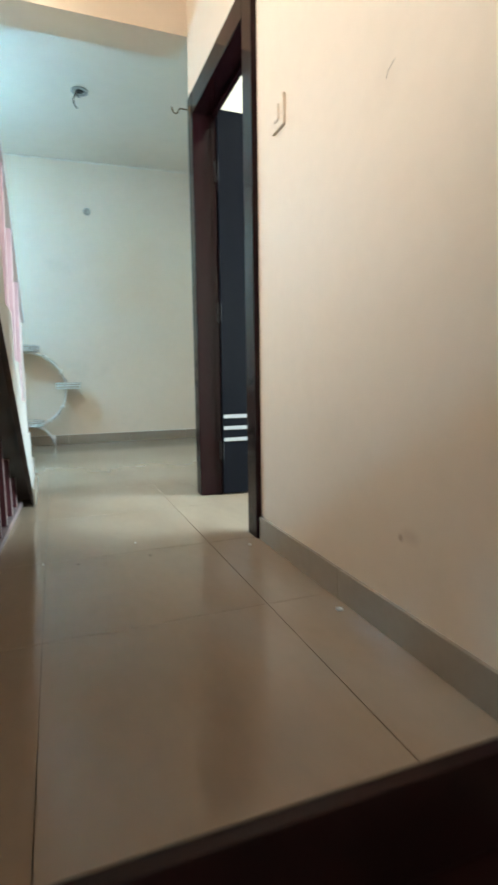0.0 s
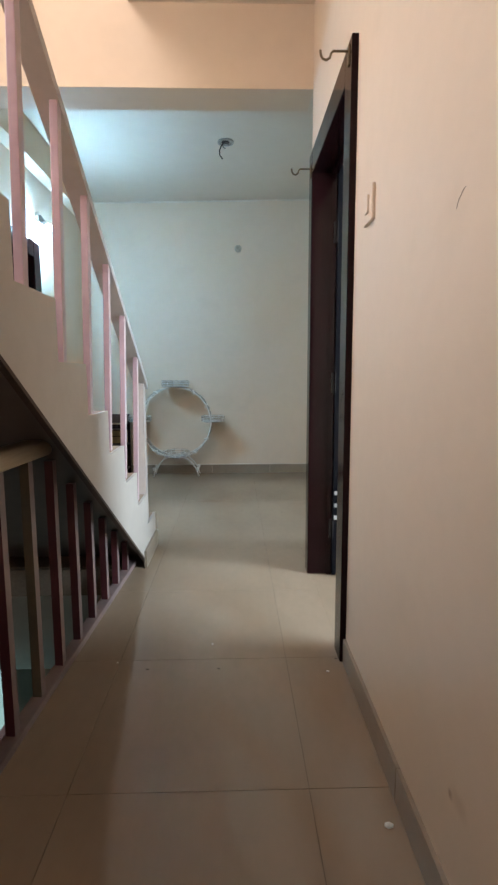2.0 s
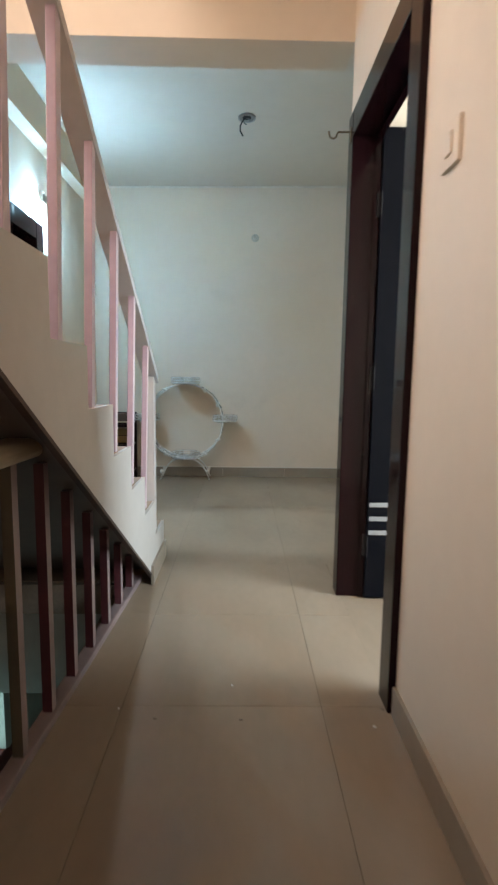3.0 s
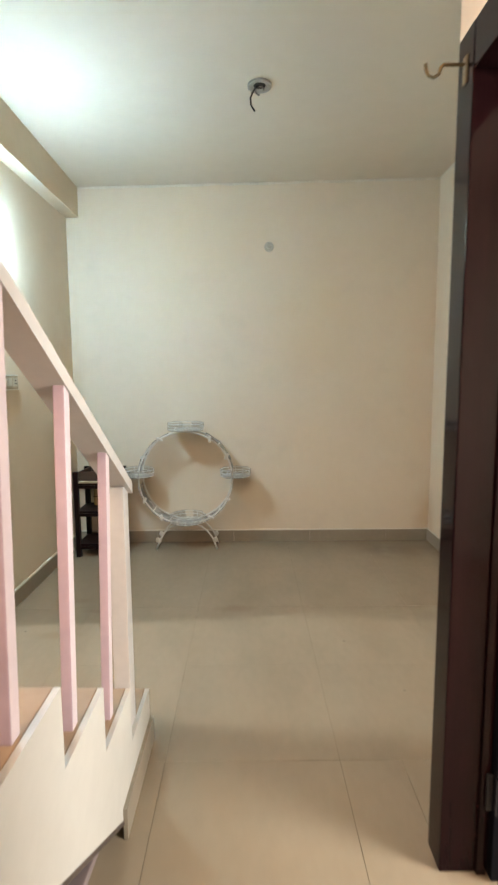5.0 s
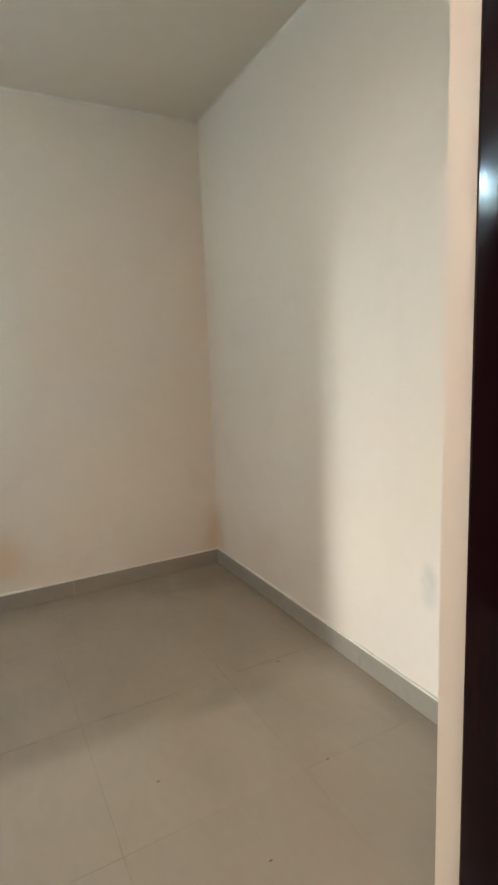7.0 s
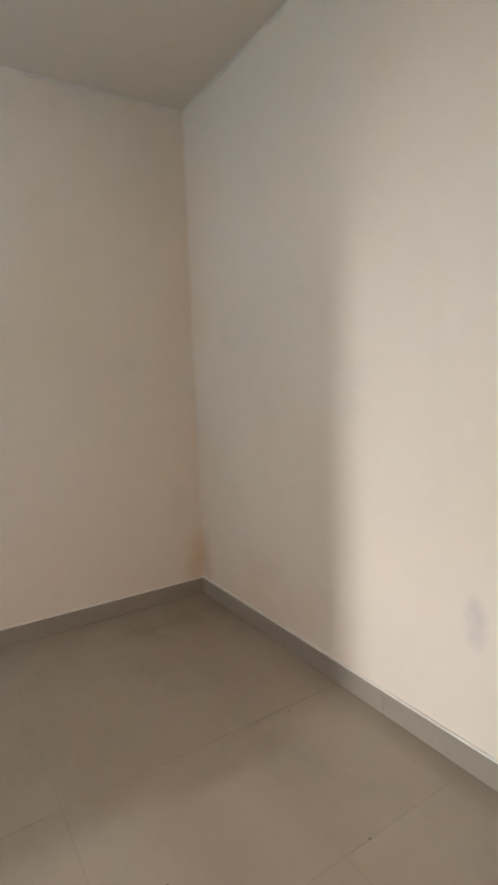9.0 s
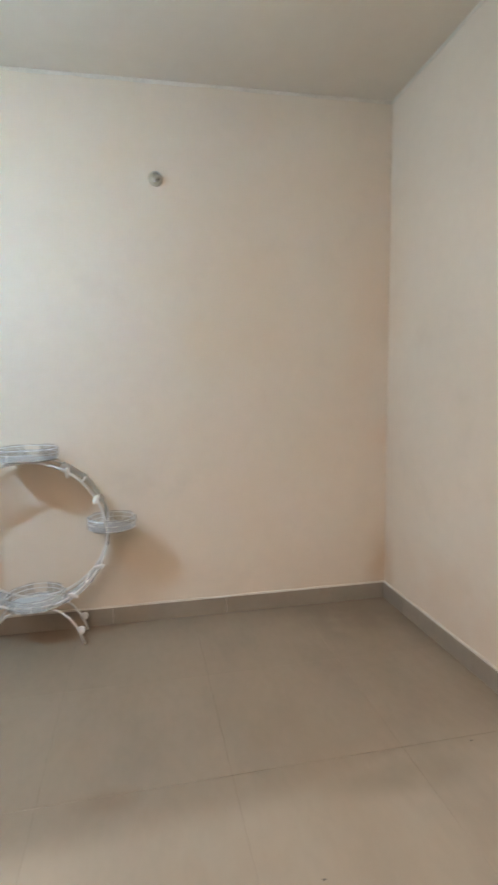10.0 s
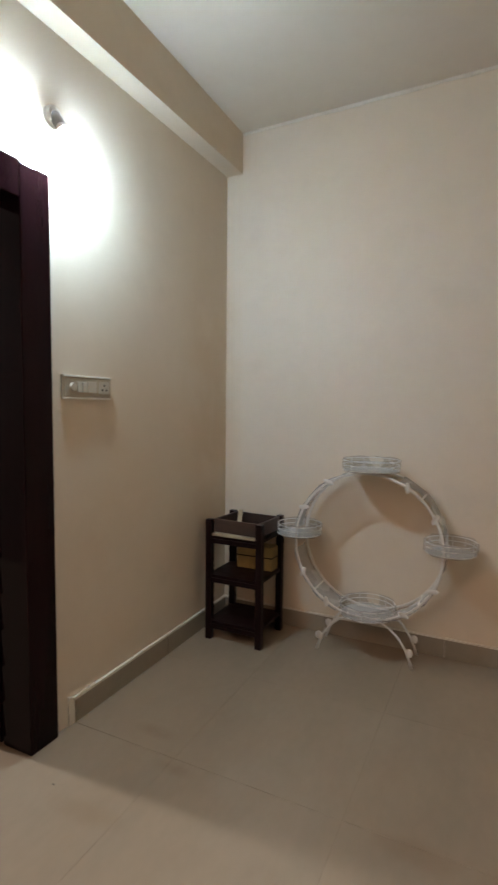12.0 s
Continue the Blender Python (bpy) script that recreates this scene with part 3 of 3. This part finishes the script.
for y in (2.522, 2.548):
    part("switch", bevelled(boxes((X_W + 0.0135, X_W + 0.018, y - 0.011, y + 0.011, 1.288, 1.328)), 0.002), KHAKI, board, "ivory rocker switch")
part("dial", lathe([(0.0, 0.0), (0.017, 0.0), (0.014, 0.008), (0.0, 0.009)], (X_W + 0.0135, 2.488, 1.308), "X"), KHAKI, board, "pale round dial")
part("regulator", bevelled(boxes((X_W + 0.0135, X_W + 0.017, 2.566, 2.612, 1.286, 1.331)), 0.002), KHAKI, board)
sock = part("socket", bevelled(boxes((X_W + 0.0135, X_W + 0.017, 2.63, 2.683, 1.284, 1.333)), 0.002), KHAKI, board)
for y, z in ((2.645, 1.300), (2.668, 1.300), (2.656, 1.318)):
    part("hole", lathe([(0.0, 0.0), (0.0045, 0.0), (0.0045, 0.001), (0.0, 0.001)], (X_W + 0.0171, y, z), "X", 10), BLACK, sock)

# ---- round flower stand ----
CX, CZ, R, YF, YB = -1.008, 0.565, 0.358, 3.495, 3.66
stand = thing("flower_stand", (CX, 3.578, 0), "white enamelled round metal flower stand with trays", "flower stand")


def circle(r, y, n=56):
    return [(CX + r * math.cos(2 * math.pi * k / n), y, CZ + r * math.sin(2 * math.pi * k / n)) for k in range(n)]


for y in (YF, YB):
    part("hoop", tube(circle(R, y), 0.0062, True), WHITE_METAL, stand, "", True)


def tray(name, x, z, r):
    ob = part(name, lathe([(0.0, 0.0), (r * 0.94, 0.0), (r * 0.97, 0.002), (r * 0.94, 0.004), (0.0, 0.004)], (x, 3.578, z), "Z", 32), TRAY_MESH, stand,
              "pale round metal pot tray", True)
    for h in (0.006, 0.032, 0.055):
        pts = [(x + r * math.cos(2 * math.pi * k / 32), 3.578 + r * math.sin(2 * math.pi * k / 32), z + h) for k in range(32)]
        part("rim", tube(pts, 0.0022, True, 6), WHITE_METAL, ob, "", True)
    for k in range(12):
        a = 2 * math.pi * k / 12
        px, py = x + r * math.cos(a), 3.578 + r * math.sin(a)
        part("spoke", tube([(px, py, z + 0.004), (px, py, z + 0.057)], 0.0016, sides=5), WHITE_METAL, ob)
    wall = lathe([(r * 0.98, 0.0), (r * 1.01, 0.006), (r * 1.03, 0.03), (r * 1.02, 0.058), (r * 0.97, 0.064)], (x, 3.578, z), "Z", 40)
    for f in [f for f in wall.faces if len(f.verts) > 4]:
        wall.faces.remove(f)
    for v in wall.verts:
        out = Vector((v.co.x - x, v.co.y - 3.578, 0))
        v.co += out * 0.09 * noise.noise(v.co * 38) + Vector((0, 0, 0.008 * noise.noise(v.co * 30 + Vector((5, 2, 1)))))
    part("wrapping", wall, FILM, ob, "cloudy plastic film round the tray", True)


def wrap(a0, a1):
    """Crumpled film drawn over both hoops."""
    bm, rows, n = bmesh.new(), [], max(int((a1 - a0) / 4), 3)
    for i in range(n + 1):
        a = radians(a0 + (a1 - a0) * i / n)
        row = []
        for j in range(7):
            y = YF - 0.006 + (YB - YF + 0.012) * j / 6
            q = Vector((math.cos(a) * 3, y * 14, math.sin(a) * 3))
            r = R + 0.010 + 0.007 * noise.noise(q * 4) - 0.012 * math.sin(math.pi * j / 6)
            row.append(bm.verts.new((CX + r * math.cos(a), y, CZ + r * math.sin(a))))
        rows.append(row)
    for p, q in zip(rows, rows[1:]):
        for j in range(6):
            bm.faces.new((p[j], p[j + 1], q[j + 1], q[j]))
    part("wrapping", bm, FOLDED_FILM, stand, "cloudy plastic film over the hoops", True)


for span in ((6, 66), (113, 172), (188, 248), (292, 352)):
    wrap(*span)
tray("tray", CX, CZ + R + 0.004, 0.135)
tray("tray", CX - R - 0.012, CZ + 0.005, 0.115)
tray("tray", CX + R + 0.022, CZ + 0.0, 0.115)
tray("tray", CX, CZ - R - 0.004, 0.135)
for y in (YF, YB):
    for s in (-1, 1):
        leg = [(CX + s * w, y + (0.004 if y == YF else -0.004), z) for w, z in
               ((0.0, 0.215), (0.06, 0.208), (0.12, 0.185), (0.165, 0.145), (0.20, 0.095), (0.222, 0.045), (0.235, 0.007))]
        part("leg", tube(leg, 0.006, sides=8), WHITE_METAL, stand, "curved white metal leg", True)
        ball = bmesh.new()
        bmesh.ops.create_uvsphere(ball, u_segments=10, v_segments=7, radius=0.018,
                                  matrix=Matrix.Translation((CX + s * 0.222, y - 0.008, 0.085)) @ Matrix.Diagonal((1, 0.45, 1.2, 1)))
        part("rosette", ball, WHITE_METAL, stand, "small white metal rosette", True)
for a in (28, 58, 122, 152, 208, 238, 302, 332):
    c = Vector((CX + R * math.cos(radians(a)), YF - 0.004, CZ + R * math.sin(radians(a))))
    lf = bmesh.new()
    bmesh.ops.create_uvsphere(lf, u_segments=10, v_segments=6, radius=0.024,
                              matrix=Matrix.Translation(c) @ Matrix.Rotation(-radians(a + 35), 4, "Y") @ Matrix.Diagonal((1.2, 0.25, 0.5, 1)))
    part("leaf_ornament", lf, WHITE_METAL, stand, "white metal leaf", True)
for a in (0, 45, 135, 180, 225, 315):
    c = Vector((CX + R * math.cos(radians(a)), 0, CZ + R * math.sin(radians(a))))
    part("crossbar", tube([(c.x, YF, c.z), (c.x, YB, c.z)], 0.005, sides=6), WHITE_METAL, stand)

# ---- small rack with a tray ----
RX0, RX1, RY0, RY1 = -1.818, -1.492, 3.345, 3.645
rack = thing("shelf_rack", (-1.655, 3.495, 0), "black-brown wooden three-tier rack in the corner", "shelf rack")
for x in (RX0, RX1 - 0.035):
    for y in (RY0, RY1 - 0.035):
        part("leg", bevelled(boxes((x, x + 0.035, y, y + 0.035, 0, 0.645)), 0.003), RACK, rack)
for z in (0.085, 0.335, 0.545):
    part("shelf", bevelled(boxes((RX0 + 0.008, RX1 - 0.008, RY0 + 0.008, RY1 - 0.008, z, z + 0.016)), 0.003), RACK, rack)
    part("rail", bevelled(boxes((RX0 + 0.03, RX1 - 0.03, RY0 + 0.004, RY0 + 0.02, z - 0.025, z)), 0.003), RACK, rack)

part("top_board", bevelled(boxes((RX0 + 0.04, RX1 - 0.04, RY0 + 0.001, RY1 - 0.02, 0.5615, 0.575)), 0.003), OLIVE, rack, "pale top board")

box = thing("wooden_tray", (-1.64, 3.48, 0.576), "open brown wooden tray on top of the rack", "tray")
TB = Matrix.Translation((-1.640, 3.485, 0.576)) @ Matrix.Rotation(radians(-4), 4, "Z")
for name, s in (("base", (-0.125, 0.125, -0.105, 0.105, 0.0, 0.010)), ("side", (-0.135, 0.135, -0.117, -0.105, 0.0, 0.070)),
                ("side", (-0.135, 0.135, 0.105, 0.117, 0.0, 0.070)), ("end", (-0.135, -0.123, -0.105, 0.105, 0.0, 0.070)),
                ("end", (0.123, 0.135, -0.105, 0.105, 0.0, 0.070))):
    bm = bmesh.new()
    add_box(bm, *s, turn=TB)
    part(name, bevelled(bm, 0.002), TRAYWOOD, box)
stick = bmesh.new()
add_box(stick, -0.09, 0.09, -0.012, 0.012, -0.006, 0.006, TB @ Matrix.Translation((-0.05, 0.0, 0.046)) @ Matrix.Rotation(radians(115), 4, "Z") @ Matrix.Rotation(radians(-28), 4, "Y"))
tagged(link("wooden_scoop", bevelled(stick, 0.003), OLIVE), "pale wooden stick lying in the tray", "stick")
panel = thing("cane_box", (-1.63, 3.56, 0.351), "tan woven box on the middle shelf", "box")
part("body", bevelled(boxes((-1.725, -1.515, 3.53, 3.62, 0.352, 0.482)), 0.006), CARD, panel)
part("band", bevelled(boxes((-1.727, -1.513, 3.528, 3.622, 0.42, 0.426)), 0.002), RACK, panel, "dark band")

# ---- ceiling box and wall holder ----
jb = thing("ceiling_box", (-0.455, 2.461, H), "round open ceiling fan box with dangling wires", "junction box")
part("ring", lathe([(0.035, 0.0), (0.062, 0.0), (0.062, -0.012), (0.050, -0.014), (0.035, -0.006)], (-0.455, 2.461, H), "Z", 28), GREY_PLASTIC, jb)
# A solid black disc carries the shade of the box's hollow.
part("cap", lathe([(0.0, -0.001), (0.036, -0.001), (0.030, -0.007), (0.0, -0.009)], (-0.455, 2.461, H), "Z", 20), BLACK, jb, "black disc put in for the hollow's shade")
part("hook", tube([(-0.455 + 0.022 * math.cos(a), 2.461, H - 0.028 + 0.022 * math.sin(a)) for a in (i * math.pi / 8 for i in range(0, 13))], 0.004), STEEL, jb)
part("wire", tube([(-0.47, 2.461, H - 0.005), (-0.485, 2.458, H - 0.03), (-0.502, 2.455, H - 0.065), (-0.50, 2.454, H - 0.10), (-0.48, 2.456, H - 0.13)], 0.0045), BLACK, jb, "black dangling wire", True)
part("wire", tube([(-0.46, 2.461, H - 0.005), (-0.48, 2.451, H - 0.025), (-0.495, 2.446, H - 0.05)], 0.004), BLACK, jb, "", True)

hold = thing("bulb_holder", (-0.357, Y_N, 2.316), "small round ivory empty bulb holder on the wall", "bulb holder")
part("base", lathe([(0.0, 0.0), (0.036, 0.0), (0.036, 0.010), (0.030, 0.016), (0.0, 0.016)], (-0.357, Y_N, 2.316), "Y"), KHAKI, hold)
part("socket", lathe([(0.0, 0.014), (0.020, 0.014), (0.019, 0.050), (0.014, 0.052), (0.012, 0.030), (0.0, 0.030)], (-0.357, Y_N, 2.316), "Y", 20), KHAKI, hold, "dull khaki socket")

# ---- brackets, wall bits ----
for y, up in ((0.04, 0.04), (0.888, 0.0)):
    br = thing("curtain_bracket", (-0.022, y, 2.02 + up), "dull brass curtain rod bracket on the door frame", "bracket", "curtain brackets")
    part("plate", bevelled(boxes((-0.026, -0.0215, y - 0.010, y + 0.010, 1.985 + up, 2.045 + up)), 0.001), BRASS, br)
    c = [(-0.024, 2.028), (-0.074, 2.028), (-0.080, 2.021), (-0.084, 2.008), (-0.095, 2.001), (-0.107, 2.005), (-0.113, 2.016), (-0.115, 2.030)]
    part("arm", tube([(x, y, z + up) for x, z in c], 0.004, sides=8), BRASS, br, "", True)

plate = thing("wall_plate", (0, -0.2, 1.52), "small cream switch plate on the corridor wall", "switch plate")
part("frame", bevelled(boxes((-0.010, 0.0, -0.250, -0.155, 1.473, 1.57)), 0.003), PAINT, plate)
part("switch", bevelled(boxes((-0.016, -0.009, -0.220, -0.186, 1.498, 1.548)), 0.003), PAINT, plate)

for x, y, r in ((-0.046, -0.693, 0.010), (-0.075, -0.06, 0.005), (-0.49, 0.14, 0.003), (-0.83, 0.02, 0.003)):
    chip = bmesh.new()
    bmesh.ops.create_icosphere(chip, subdivisions=1, radius=r, matrix=Matrix.Translation((x, y, r * 0.4)) @ Matrix.Diagonal((1.2, 0.9, 0.5, 1)))
    tagged(link("plaster_chip", chip, DEBRIS), "small white plaster chip on the floor", "debris")
for x, y in ((0.646, 2.457), (-1.71, 2.20), (-0.03, 0.02), (-0.048, 2.075), (0.131, 1.656), (0.482, 1.871), (-0.714, -0.027), (-0.461, -0.031)):
    chip = bmesh.new()
    bmesh.ops.create_icosphere(chip, subdivisions=1, radius=0.0045, matrix=Matrix.Translation((x, y, 0.0015)) @ Matrix.Diagonal((1.6, 0.6, 0.3, 1)))
    tagged(link("dirt_speck", chip, DIRT), "small dark speck on the floor tile", "debris")

# ---- floor tiles ----
floor_ob = bpy.data.objects["floor"]
TX, TY, GX, GY, GAP = 0.607, 0.612, -0.215, 0.035, 0.0009
tile_meshes = {}


def lay(x0, x1, y0, y1, gap=GAP):
    if x1 - x0 < 0.02 or y1 - y0 < 0.02:
        return
    key = (round(x1 - x0, 3), round(y1 - y0, 3), gap)
    if key not in tile_meshes:
        w, d = (x1 - x0) / 2 - gap, (y1 - y0) / 2 - gap
        bm = boxes((-w, w, -d, d, -0.006, 0.0))
        top = [e for e in bm.edges if all(v.co.z > -0.001 for v in e.verts)]
        bmesh.ops.bevel(bm, geom=top, offset=0.0003, segments=1, affect="EDGES")
        bmesh.ops.recalc_face_normals(bm, faces=bm.faces[:])
        me = bpy.data.meshes.new("tile")
        bm.to_mesh(me)
        bm.free()
        me.materials.append(TILE)
        tile_meshes[key] = me
    ob = new("tile", tile_meshes[key])
    ob.location = ((x0 + x1) / 2, (y0 + y1) / 2, 0)
    ob.parent = floor_ob


for i in range(-3, 3):
    for j in range(-2, 7):
        x0, x1 = GX + TX * i, GX + TX * (i + 1)
        y0, y1 = GY + TY * j, GY + TY * (j + 1)
        if j == -2:
            y0 = Y_EDGE
        if y0 >= Y_END:
            lay(max(x0, X_W), min(x1, X_E), y0, min(y1, Y_N) - (0.0009 if j == 3 else 0.0), 0.0002)
        else:
            lay(max(x0, X_WELL), min(x1, 0.0), max(y0, Y_EDGE), y1)
            if y1 > Y_END:
                lay(max(x0, 0.0), min(x1, X_E), Y_END, y1)
                lay(max(x0, X_W), min(x1, X_WELL), Y_END, y1)
